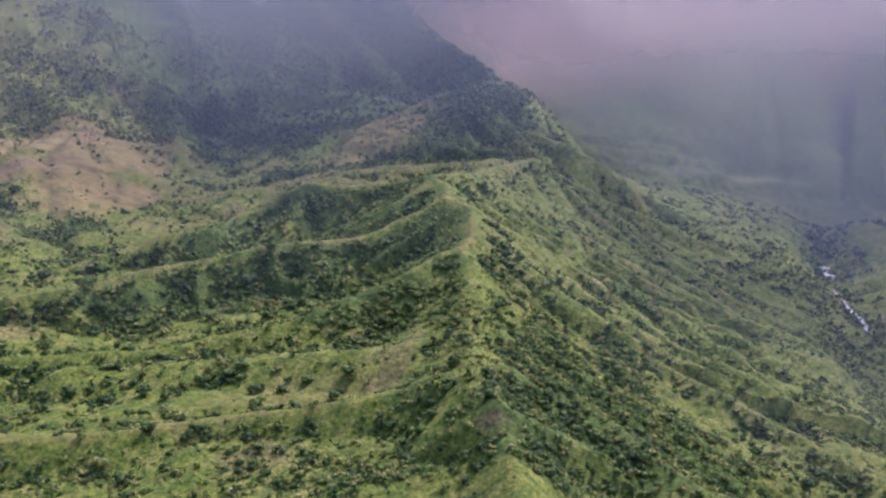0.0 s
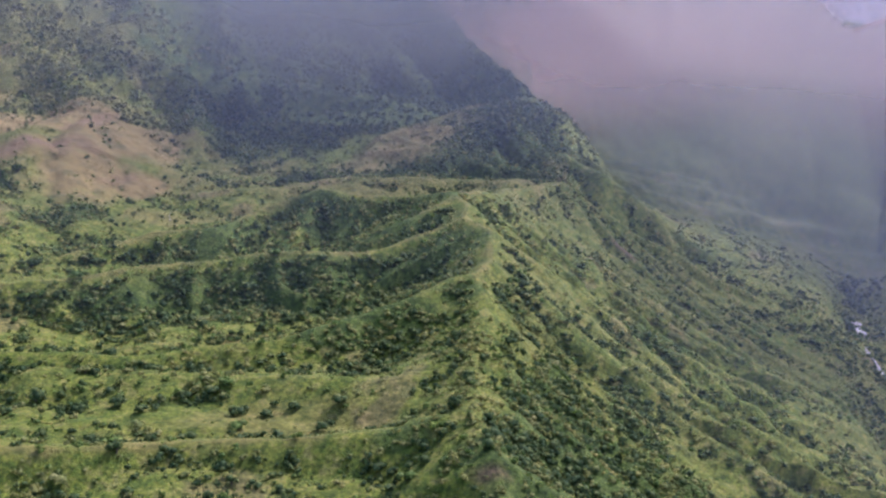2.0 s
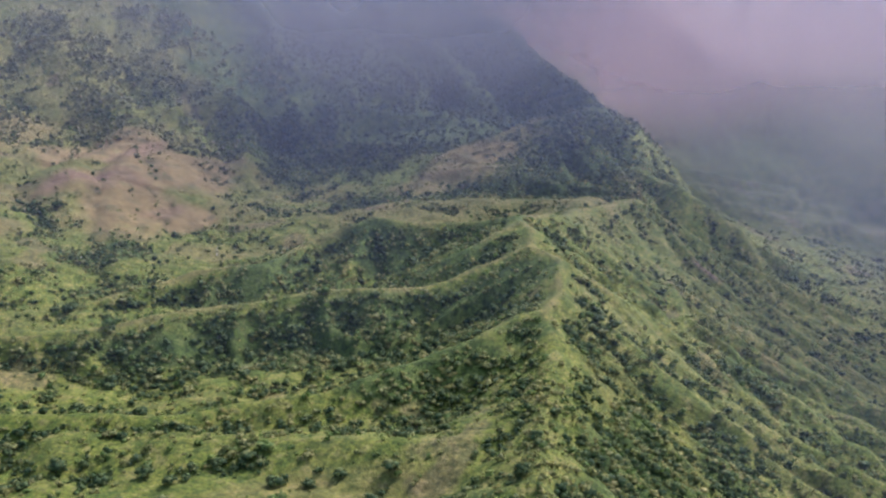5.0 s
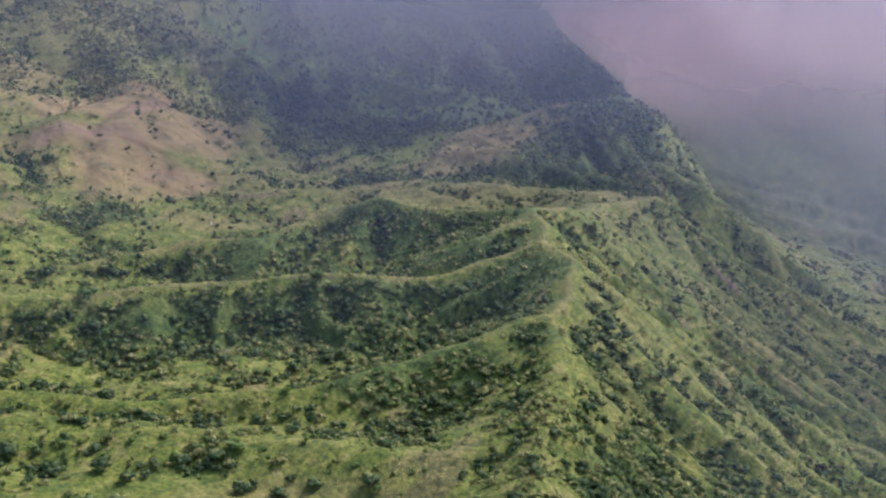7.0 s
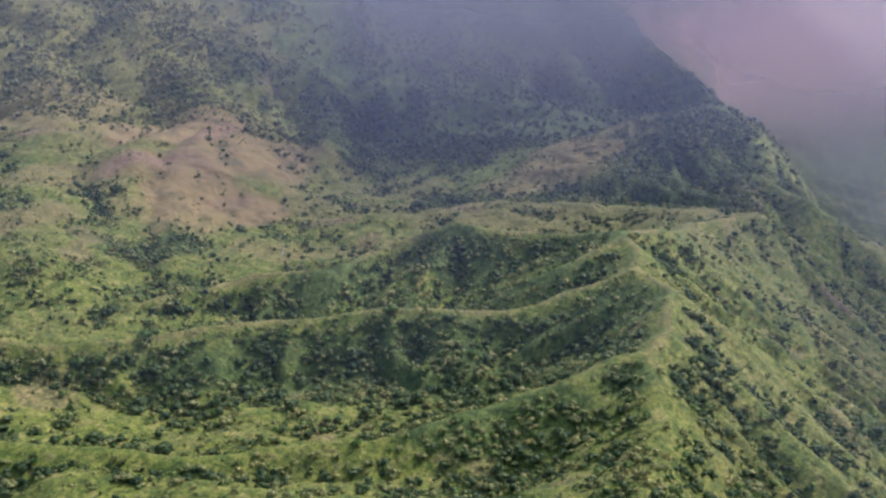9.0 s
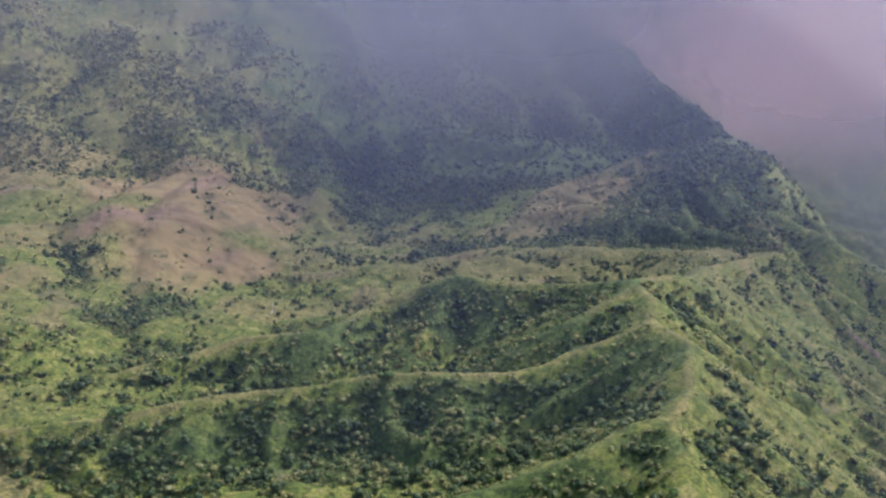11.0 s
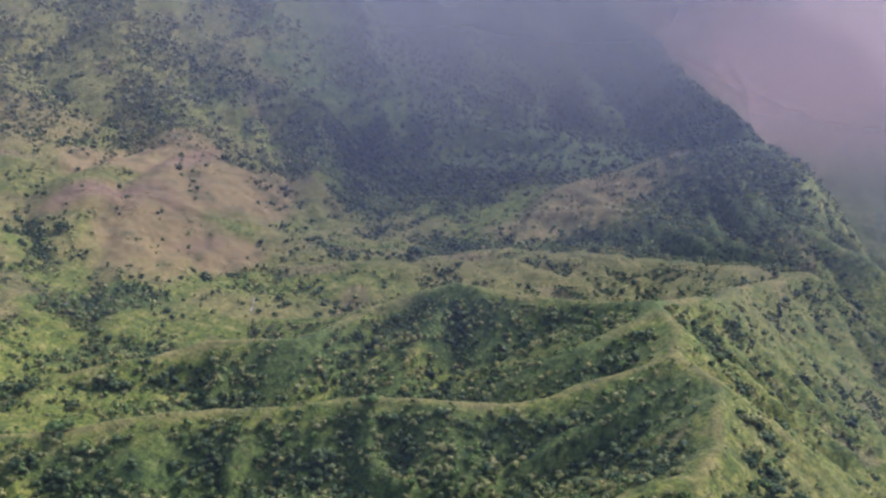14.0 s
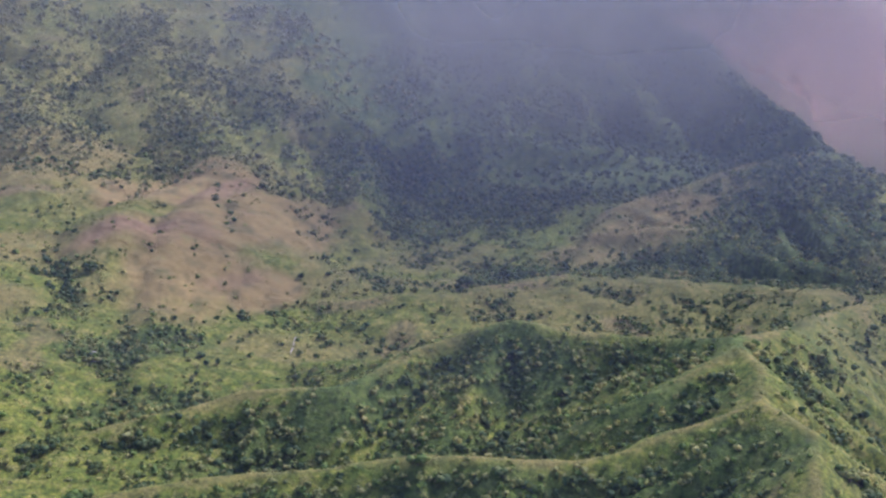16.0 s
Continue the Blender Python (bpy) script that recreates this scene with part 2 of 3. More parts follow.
def flank_ribs(x, y, d, side):
    """Sharp parallel ribs down the steep right flank of the main ridge, lighter ones between them."""
    s = 0.6 * x + 0.8 * y + 16 * fractal(x, y, 110, 2, 141) + 4 * fractal(x, y, 30, 2, 142)
    w = s / 34.5 - 0.16
    wave = 1 - 2 * np.abs(w - np.round(w)) * 2
    fine = 1 - 4 * np.abs(s / 12.3 - np.round(s / 12.3))
    much = np.clip((d - 6) / 45, 0, 1) * np.clip(-2 * side, 0, 1) * np.clip((330 - d) / 120, 0, 1)
    return much * ((3.6 + 3.2 * lattice(x / 75, y / 75, 143)) * wave + (0.9 + 0.8 * lattice(x / 40, y / 40, 144)) * fine)


def land(x, y):
    """Height of the ground."""
    ease = np.clip((x + 10 + 0.9 * np.clip(y - 1500, 0, 400)) / 170, 0, 1)
    floor_left = -21 + 0.052 * (y - 600) + 0.00028 * np.clip(y - 1080, 0, None) ** 2 + 0.00012 * np.clip(-240 - x, 0, None) ** 2 + 13 * np.clip((-225 - x) / 80, 0, 1)
    floor_left = floor_left + 12 * np.clip((y - 1020) / 60, 0, 1) * np.clip((20 - x) / 60, 0, 1) * np.clip((1500 - y) / 100, 0, 1)
    floor_left = np.where(y < 600, -19 + 0.11 * np.clip(y - 545, None, 0), floor_left)
    floor_right = -152 + 0.045 * np.clip(y - 1150, 0, 4000) + 0.05 * np.clip(y - 1150, -900, 0)
    bed = along([(520, 1420, 0), (455, 1200, 0), (437, 1150, 0), (430, 1050, 0), (405, 950, 0), (385, 870, 0), (360, 700, 0)], x, y)[0]
    h = floor_left * (1 - ease * ease * (3 - 2 * ease)) + floor_right * ease * ease * (3 - 2 * ease)
    soft = 1.6
    rough = fractal(x, y, 45, 3, 3, True)
    crest = np.full(x.shape, 1e9)
    for k, (name, (points, left, right, top, depth, period, reach)) in enumerate(RIDGES.items()):
        d, z, side, run, before = along(points, x + 1.5 * fractal(x, y, 40, 2, 98), y + 2.5 * fractal(x, y, 36, 2, 99))
        slope = left * (0.5 + 0.5 * side) + right * (0.5 - 0.5 * side)
        # ribs run down the flanks, deeper away from the top
        rib = 0.6 - 1.8 * np.abs(lattice(run / period + 0.7 * lattice(x / 90, y / 90, k), d / (2.6 * period), 11 + k))
        rib = rib + 0.4 * lattice(run / period * 2.3, d / (2 * period), 31 + k)
        out = np.sqrt(d * d + top * top) - top
        fall = slope * reach * (1 - np.exp(-out / reach)) + (0.08 if name == "main" else 0.2) * out
        if name in ("pale_rib", "terrace", "shoulder", "hump", "long_rib"):
            fall = fall + 0.6 * np.clip((x - 120) / 80, 0, 1) * out
        if name not in ("main", "skyline"):
            fall = fall * (1 + 2.5 * before)
        up = z - fall + depth * np.clip(fall / 30, 0, 1) * rib
        if name == "main":
            up = up + flank_ribs(x, y, d, side)
        if name == "main" or name in NEAR_SPURS:
            crest = np.minimum(crest, d + np.clip(h - up, 0, 20))
        # soft maximum
        m = np.maximum(h, up)
        h = m + soft * np.log(np.exp((h - m) / soft) + np.exp((up - m) / soft)) - 0.35 * soft * (np.abs(h - up) < 2)
    far = np.clip((np.hypot(x, y - 850) - 500) / 1200, 0, 1)
    far = far * np.clip((260 - x) / 160, 0.3, 1)
    calm = np.clip(crest / 18, 0.45, 1.45)
    behind = 5 * fractal(x, y, 75, 3, 15) * np.clip((y - 945) / 50, 0, 1) * np.clip((1260 - y) / 80, 0, 1) * np.clip((70 - x) / 40, 0, 1)
    return (h + behind + (1.3 + 6 * far) * rough + calm * (1.6 * fractal(x, y, 18, 3, 7) + 1.8 * fractal(x, y, 58, 2, 13) * np.clip((x + 340) / 60, 0.2, 1))
            + 14 * far * fractal(x, y, 260, 3, 9, True) - 0.6 - 28 * np.exp(-((bed / 48) ** 2)) * np.clip((x - 300) / 60, 0, 1))


def sampled(rule, step=3.0, box=(-960, 760, 430, 1800)):
    """The rule worked out once on a lattice of places; a quick stand-in that reads between them."""
    xs, ys = np.arange(box[0], box[1] + step, step), np.arange(box[2], box[3] + step, step)
    table = rule(*np.meshgrid(xs, ys))

    def read(x, y):
        u, v = np.clip((x - box[0]) / step, 0, len(xs) - 1.001), np.clip((y - box[2]) / step, 0, len(ys) - 1.001)
        i, j = u.astype(int), v.astype(int)
        u, v = u - i, v - j
        return (table[j, i] * (1 - u) + table[j, i + 1] * u) * (1 - v) + (table[j + 1, i] * (1 - u) + table[j + 1, i + 1] * u) * v

    return read


def blotch(x, y, cx, cy, rx, ry, turn=0.0, edge=0.35, seed=0):
    """1 inside a ragged oval on the plan, 0 outside."""
    c, s = math.cos(radians(turn)), math.sin(radians(turn))
    u, v = ((x - cx) * c + (y - cy) * s) / rx, ((y - cy) * c - (x - cx) * s) / ry
    d = np.hypot(u, v) + 0.45 * fractal(x, y, 40, 4, 50 + seed)
    return np.clip((1 + edge / 2 - d) / edge, 0, 1)


# dry grass: place on the plan, half sizes, turn and how dry
DRY_HILL = [(-350, 1012, 62, 44, 80, 0.85), (-355, 1098, 118, 48, 60, 0.85), (-305, 1030, 36, 24, 60, 0.9), (-405, 1040, 60, 30, 40, 0.7), (-470, 1000, 50, 30, 50, 0.5),
            (-425, 1150, 75, 40, 40, 0.9), (-545, 1150, 60, 60, 0, 0.6), (-440, 890, 55, 18, 60, 0.5), (-560, 1330, 200, 120, 40, 0.3), (-620, 1150, 80, 140, 0, 0.3)]
DRY_BOWL = [(-72, 1285, 42, 16, 40, 0.6), (-190, 1100, 60, 14, 10, 0.4), (-25, 1322, 55, 12, 22, 0.6), (-95, 1255, 40, 20, 60, 0.5), (-230, 1140, 50, 20, 30, 0.3),
            (-92, 572, 60, 16, 8, 0.25), (-50, 1245, 70, 44, 45, 0.75), (-92, 1195, 46, 26, 30, 0.65), (-30, 1318, 70, 10, -25, 0.6), (-150, 1060, 50, 14, -15, 0.3)]
# dense wood: place on the plan, half sizes and turn
WOOD_GULLIES = [(-50, 762, 60, 20, 10), (-125, 752, 60, 18, 10), (-40, 702, 40, 14, 15), (-50, 856, 50, 18, 5), (-115, 860, 55, 18, 5), (-85, 908, 70, 17, -8), (-118, 912, 34, 22, 0), (-30, 905, 36, 14, 0), (-195, 862, 60, 13, 45), (2, 815, 26, 16, 5), (-30, 808, 36, 15, 10), (-90, 787, 55, 16, 5),
                (-165, 765, 60, 11, 15), (-225, 730, 45, 12, 15), (-40, 752, 26, 9, 20), (6, 726, 14, 9, 0), (-62, 690, 45, 12, 15), (-290, 860, 40, 16, 30), (-330, 920, 40, 16, 50)]
WOOD_BOWL = [(45, 1235, 80, 75, 0), (-10, 1165, 80, 26, 0), (-15, 990, 70, 30, -20), (50, 1255, 56, 50, 15), (60, 1310, 50, 40, 10), (10, 1180, 70, 26, 0), (-190, 1360, 90, 45, 0), (-250, 1300, 80, 100, 0), (-200, 1480, 250, 110, 0),
             (-70, 1400, 110, 60, 20), (-130, 1560, 330, 230, 0), (20, 1420, 70, 60, 0), (-125, 1150, 50, 14, 0), (20, 1150, 70, 30, 0)]
WOOD_FLANK = [(62, 640, 14, 60, -4), (95, 560, 40, 75, 10), (40, 520, 22, 40, 0), (150, 600, 30, 50, 0), (120, 690, 20, 40, 0), (165, 850, 20, 45, -30),
              (50, 580, 18, 60, -5), (75, 630, 20, 45, -10), (32, 505, 28, 14, 0), (45, 480, 30, 16, 0), (100, 615, 20, 30, 0), (-35, 480, 34, 8, 5), (-22, 535, 16, 8, 10), (30, 540, 10, 26, 0)]
# bare red soil
SOIL = [(26, 493, 14, 5, 0, 1), (-170, 745, 4.5, 13, 0, 1), (-109, 752, 5, 8, 0, 1), (-245, 1040, 25, 8, 20, 0.35), (-160, 1100, 30, 8, 10, 0.35), (99, 906, 14, 5, -50, 0.7),
        (159, 1048, 16, 5, -40, 0.7), (-384, 1150, 36, 14, 62, 0.5), (-404, 1036, 34, 14, 50, 0.6), (-372, 1062, 22, 12, 0, 0.35), (-325, 1030, 24, 7, 60, 0.3), (-520, 1090, 30, 9, 20, 0.4)]


def right_flank(x, y):
    """1 on the steep slope to the right of the main ridge."""
    return np.clip((x - 30 - 0.12 * np.clip(y - 900, 0, None)) / 25, 0, 1) * np.clip((1160 - y) / 30, 0, 1)


def hillside(x, y):
    """1 on the high open slope to the left of the bowl."""
    return np.clip((-300 - 0.35 * (y - 1200) - x) / 50, 0, 1) * np.clip((y - 1020) / 80, 0, 1) * np.clip((1650 - y) / 100, 0, 1)


def crest_distance(x, y, names):
    return np.minimum.reduce([along(RIDGES[name][0], x, y)[0] for name in names])


def cover(x, y):
    """How dry, how bare and how wooded the ground is."""
    dry, wooded = np.zeros(x.shape), np.zeros(x.shape)
    for n, (cx, cy, rx, ry, turn, much) in enumerate(DRY_HILL + DRY_BOWL):
        dry = np.maximum(dry, much * blotch(x, y, cx, cy, rx, ry, turn, 0.45, n))
    for n, (cx, cy, rx, ry, turn) in enumerate(WOOD_GULLIES + WOOD_BOWL + WOOD_FLANK):
        wooded = np.maximum(wooded, blotch(x, y, cx, cy, rx, ry, turn, 0.4, 20 + n))
    far = np.clip((np.hypot(x, y - 900) - 650) / 400, 0, 1) * (1 - 0.8 * hillside(x, y))
    wooded = np.maximum(wooded, 0.9 * far) * (1 - 0.85 * dry)
    # the sunny flank and the high hillside are half dry
    patchy = np.clip(0.5 + 1.3 * fractal(x, y, 55, 4, 91), 0, 1)
    dry = np.maximum(dry, (0.15 * right_flank(x, y) + 0.35 * hillside(x, y) + 0.35 * ((y > 950) & (y < 1200) & (x > -300) & (x < 80))) * patchy * (1 - wooded))
    bare = np.clip((fractal(x, y, 50, 5, 90) - 0.4) * 5, 0, 0.3) * (1 - wooded)
    # a worn track along the near spur and on the bare tops of the ridges
    d = crest_distance(x, y, ("main", "spur_knob", "spur_peak", "bright_bank", "spur_near", "pale_rib")) + 3 * fractal(x, y, 18, 2, 95)
    dry = np.maximum(dry, 0.4 * np.clip(1.6 - d / 2.6, 0, 1) * np.where(np.abs(x) < 60, np.clip((y - 700) / 60, 0.1, 1), 1))
    for cx, cy, rx, ry, turn, much in SOIL:
        bare = np.maximum(bare, much * blotch(x, y, cx, cy, rx, ry, turn, 0.6, 5))
    return dry, bare, wooded


def spread(stops, counts):
    """Grid lines between the stops, closer where wanted."""
    lines = [np.linspace(a, b, n, endpoint=False) for a, b, n in zip(stops, stops[1:], counts)]
    return np.concatenate(lines + [[stops[-1]]])


def grid_ground():
    xs = spread((-3600, -1200, -620, -320, 320, 430, 700, 3600), (30, 40, 100, 260, 38, 36, 46))
    ys = spread((-1500, 300, 450, 1120, 1420, 2000, 4700), (20, 26, 280, 96, 56, 40))
    x, y = np.meshgrid(xs, ys)
    z = land(x, y)
    mesh = bpy.data.meshes.new("ground")
    rows, cols = x.shape
    index = np.arange(rows * cols).reshape(rows, cols)
    quads = np.stack([index[:-1, :-1], index[:-1, 1:], index[1:, 1:], index[1:, :-1]], -1).reshape(-1, 4)
    mesh.vertices.add(rows * cols)
    mesh.vertices.foreach_set("co", np.stack([x, y, z], -1).ravel())
    mesh.loops.add(quads.size)
    mesh.loops.foreach_set("vertex_index", quads.ravel())
    mesh.polygons.add(len(quads))
    mesh.polygons.foreach_set("loop_start", np.arange(0, quads.size, 4))
    mesh.update(calc_edges=True)
    for name, values in zip(("dry", "bare", "wooded"), cover(x, y)):
        mesh.attributes.new(name, "FLOAT", "POINT").data.foreach_set("value", values.ravel().astype(np.float32))
    mesh.polygons.foreach_set("use_smooth", np.ones(len(quads), bool))
    mesh.materials.append(GROUND)
    return new("ground", mesh)


ground = tagged(grid_ground(), "grassy volcanic ridges and gullies with dry tawny slopes", "hillside", kind="structure")


# ---- plants ----
def mesh_of(name, points, faces, mat):
    """A mesh from arrays: points (n, 3), faces (m, 3) or (m, 4)."""
    mesh = bpy.data.meshes.new(name)
    k = faces.shape[1]
    mesh.vertices.add(len(points))
    mesh.vertices.foreach_set("co", np.ascontiguousarray(points, dtype=np.float32).ravel())
    mesh.loops.add(faces.size)
    mesh.loops.foreach_set("vertex_index", np.ascontiguousarray(faces, dtype=np.int32).ravel())
    mesh.polygons.add(len(faces))
    mesh.polygons.foreach_set("loop_start", np.arange(0, faces.size, k, dtype=np.int32))
    mesh.update(calc_edges=True)
    mesh.materials.append(mat)
    return mesh


def crown(rng, lobes, flakes, flake_size, flat=0.75):
    """Leaf clumps round several uneven lobes: a crown of radius 1 about its foot, as points and quads."""
    points, quads = [], []
    for n in range(lobes):
        a, r = rng.uniform(0, 2 * math.pi), (0.0 if n == 0 else rng.uniform(0.35, 0.7))
        size = rng.uniform(0.38, 0.62)
        centre = np.array([r * math.cos(a), r * math.sin(a), 0.34 + rng.uniform(-0.12, 0.42) * (1.0 - 0.6 * r)])
        # the uneven round body of the lobe: two rings of five between the poles
        base = len(points)
        for ring in range(2):
            for k in range(5):
                t, up = math.pi / 2.5 * (k + 0.5 * ring), (0.62, -0.2)[ring]
                v = np.array([math.cos(t), math.sin(t), 0]) * math.sqrt(1 - up * up) + np.array([0, 0, up])
                points.append(centre + size * 0.9 * v * (1, 1, flat) * rng.uniform(0.65, 1.2))
        points += [centre + 0.9 * size * flat * np.array([0, 0, 1.0]), centre - size * flat * np.array([0, 0, 0.8])]
        for i in range(5):
            j = (i + 1) % 5
            quads += [(base + i, base + j, base + 10, base + 10), (base + 5 + i, base + 5 + j, base + j, base + i), (base + 5 + j, base + 5 + i, base + 11, base + 11)]
        for _ in range(flakes):
            v = rng.normal(size=3)
            v[2] = abs(v[2]) * 0.9 - 0.25
            v /= np.linalg.norm(v)
            spot = centre + size * v * (1, 1, flat) * rng.uniform(0.9, 1.12)
            facing = v + 0.35 * rng.normal(size=3)
            facing /= np.linalg.norm(facing)
            side = np.cross(facing, rng.normal(size=3))
            side /= np.linalg.norm(side)
            up = np.cross(facing, side)
            w, h = flake_size * rng.uniform(0.7, 1.4, 2)
            base = len(points)
            points += [spot - w * side, spot - h * up - 0.25 * w * facing, spot + w * side, spot + h * up - 0.25 * w * facing]
            quads.append((base, base + 1, base + 2, base + 3))
    return np.array(points), np.array(quads)


def split(quads):
    """Quads as triangles, with the pointed ones counted once."""
    first, second = quads[:, :3], quads[:, [0, 2, 3]]
    return np.concatenate([first, second[second[:, 1] != second[:, 2]]])


def scatter(name, spots, shapes, sizes, rng, mat, sink=0.2):
    """One mesh of many plants, each a turned and stretched copy of one of the shapes, on the ground at the spots."""
    z = land(spots[:, 0], spots[:, 1])
    points, faces, count = [], [], 0
    which = rng.integers(0, len(shapes), len(spots))
    if shapes is SMALL:
        # simpler plants on the farther slopes
        shapes = SMALL + LITE
        which = np.where(spots[:, 1] > 790, len(SMALL) + rng.integers(0, len(LITE), len(spots)), which)
    for n, (p, tris) in enumerate(shapes):
        k = np.where(which == n)[0]
        if not len(k):
            continue
        a = rng.uniform(0, 2 * math.pi, len(k))
        c, s, r = np.cos(a), np.sin(a), sizes[k]
        tall = r * rng.uniform(0.75, 1.25, len(k))
        x = spots[k, 0][:, None] + r[:, None] * (p[:, 0] * c[:, None] - p[:, 1] * s[:, None])
        y = spots[k, 1][:, None] + r[:, None] * (p[:, 0] * s[:, None] + p[:, 1] * c[:, None])
        up = (z[k] - sink * r)[:, None] + tall[:, None] * p[:, 2]
        points.append(np.stack([x, y, up], -1).reshape(-1, 3))
        faces.append((tris[None] + (count + np.arange(len(k)) * len(p))[:, None, None]).reshape(-1, 3))
        count += len(k) * len(p)
    mesh = mesh_of(name, np.concatenate(points), np.concatenate(faces), mat)
    mesh.polygons.foreach_set("use_smooth", np.ones(len(mesh.polygons), bool))
    return new(name, mesh)


def spots_where(rng, box, tries, chance):
    """Random places on the plan, kept by chance(x, y)."""
    x, y = rng.uniform(box[0], box[1], tries), rng.uniform(box[2], box[3], tries)
    keep = rng.uniform(0, 1, tries) < chance(x, y)
    return np.stack([x[keep], y[keep]], -1)


height = sampled(land)
dryness, bareness, woodland = (sampled(lambda x, y, n=n: cover(x, y)[n], 4.5) for n in range(3))


def hollow(x, y, step=14.0):
    """Above 0 where the ground is hollow, below 0 on ridges."""
    return (height(x + step, y) + height(x - step, y) + height(x, y + step) + height(x, y - step)) / 4 - height(x, y)


def in_sight(x, y):
    """The stretch of the plan that the flight overlooks."""
    edge = np.minimum(np.minimum(-0.43 * y - 40, -60 - 0.67 * (y - 200)), -90 - 0.76 * (y - 400))
    return (x > edge) & (x < 0.43 * y + 20)


def meadow(x, y):
    return np.maximum(blotch(x, y, -105, 573, 95, 20, 4, 0.4, 71), 0.7 * blotch(x, y, -120, 505, 110, 14, 4, 0.5, 72))


def facing_near(x, y, step=7.0):
    """1 on steep ground that rises away from the near side: more wood, and leaves darkened for its shade."""
    return np.clip(((height(x, y + step) - height(x, y - step)) / (2 * step) - 0.16) * 3.0, 0, 1)


def off_crest(x, y):
    """0 on the bare tops of the near ridges and ribs, 1 some way down."""
    d = crest_distance(x, y, ("spur_peak", "bright_bank", "spur_knob", "spur_low", "pale_rib", "terrace"))
    main = along(RIDGES["main"][0], x, y)[0] + 10 * np.clip((700 - y) / 40, 0, 1)
    d = np.minimum(d, main - 3) + 3.5 * fractal(x, y, 20, 2, 97)
    return np.clip((d - 2.5) / 5, 0.04, 1)


crest_free = sampled(off_crest)


def scrub_chance(x, y):
    dry, wooded = dryness(x, y), woodland(x, y)
    clump = np.clip(0.52 + 0.14 * (y < 720) + 0.3 * ((y > 960) & (y < 1180) & (x > -300)) + 2.6 * fractal(x, y, 34, 4, 61), 0.03, 1)
    wet = np.clip(0.5 + 0.5 * hollow(x, y), 0.08, 1.0)
    clump = np.maximum(clump, 0.6 * blotch(x, y, 12, 610, 34, 125, -3, 0.5, 74))
    wet = np.maximum(wet, 0.75 * blotch(x, y, 14, 600, 30, 120, -3, 0.5, 74))
    wet = np.maximum(wet, 0.8 * blotch(x, y, 26, 472, 26, 24, 0, 0.5, 76))
    # on the ribbed flank the bushes keep to the hollows between the ribs
    flank = right_flank(x, y)
    wet = wet * (1 - flank) + flank * np.clip(1.1 + 0.8 * hollow(x, y, 8.0), 0.1, 1.3)
    return np.clip(1.1 * clump * wet, 0, 1) * (1 - 0.91 * np.clip((dry - 0.3) / 0.45, 0, 1)) * (1 - 0.95 * meadow(x, y)) * (1 - wooded) * (1 - 0.95 * np.clip(2 * bareness(x, y) - 0.5, 0, 1)) * crest_free(x, y) * in_sight(x, y)


def wood_chance(x, y):
    dry = dryness(x, y)
    wooded = np.maximum(woodland(x, y), 1.0 * facing_near(x, y) * (1 - 0.85 * right_flank(x, y)) * np.clip((y - 660) / 60, 0.25, 1) * np.clip((1010 - y) / 40, 0.1, 1) * np.clip(1 - 1.8 * dry, 0, 1) * ((x > -330) | (y < 1000)) * np.clip((y - 470) / 90, 0.2, 1))
    return np.clip(wooded * (1.05 + 1.6 * fractal(x, y, 30, 3, 63)), 0, 1) * np.clip(0.95 + 0.3 * hollow(x, y, 9.0), 0.3, 1.2) * (1 - 0.95 * np.clip(2 * bareness(x, y) - 0.5, 0, 1)) * in_sight(x, y) * (1 - meadow(x, y)) * crest_free(x, y)


rng = np.random.default_rng(4)
SMALL = [(p, split(q)) for p, q in (crown(rng, 2, 6, 0.24) for _ in range(14))]
LITE = [(p, split(q)) for p, q in (crown(rng, 1, 5, 0.3, 0.9) for _ in range(10))]
LOW = [(p, split(q)) for p, q in (crown(rng, 1, 4, 0.36, 0.6) for _ in range(6))]
FAR = [(p, split(q)) for p, q in (crown(rng, 1, 4, 0.34, 0.95) for _ in range(9))]
NEAR_BOX = (-640, 480, 450, 1350)


def shares(spots, *parts):
    """The spots dealt out at random in the given parts."""
    pick = rng.uniform(0, sum(parts), len(spots))
    edges = np.cumsum((0,) + parts)
    return [spots[(pick >= a) & (pick < b)] for a, b in zip(edges, edges[1:])]


def grown(n, least, most, bend=2.0):
    """Radii, most of them small."""
    return least + (most - least) * rng.uniform(0, 1, n) ** bend


def plant(name, spots, shapes, sizes, mat, label, category):
    return tagged(scatter(name, spots, shapes, sizes, rng, mat), label, category, kind="stuff")


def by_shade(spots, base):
    """The spots dealt out into dark plants, mostly in hollows and where shade is painted in, and pale and fresh ones.
    """
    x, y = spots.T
    # slope and last blotch put shade into the leaf colour, low right flank too
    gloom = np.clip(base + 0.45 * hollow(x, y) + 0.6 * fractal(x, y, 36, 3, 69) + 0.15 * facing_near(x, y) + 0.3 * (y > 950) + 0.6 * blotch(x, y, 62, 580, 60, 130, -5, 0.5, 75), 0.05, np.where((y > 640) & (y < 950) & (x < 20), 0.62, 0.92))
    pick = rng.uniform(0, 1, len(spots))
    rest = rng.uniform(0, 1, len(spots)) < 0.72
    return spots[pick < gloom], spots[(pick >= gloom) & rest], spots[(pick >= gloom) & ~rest]


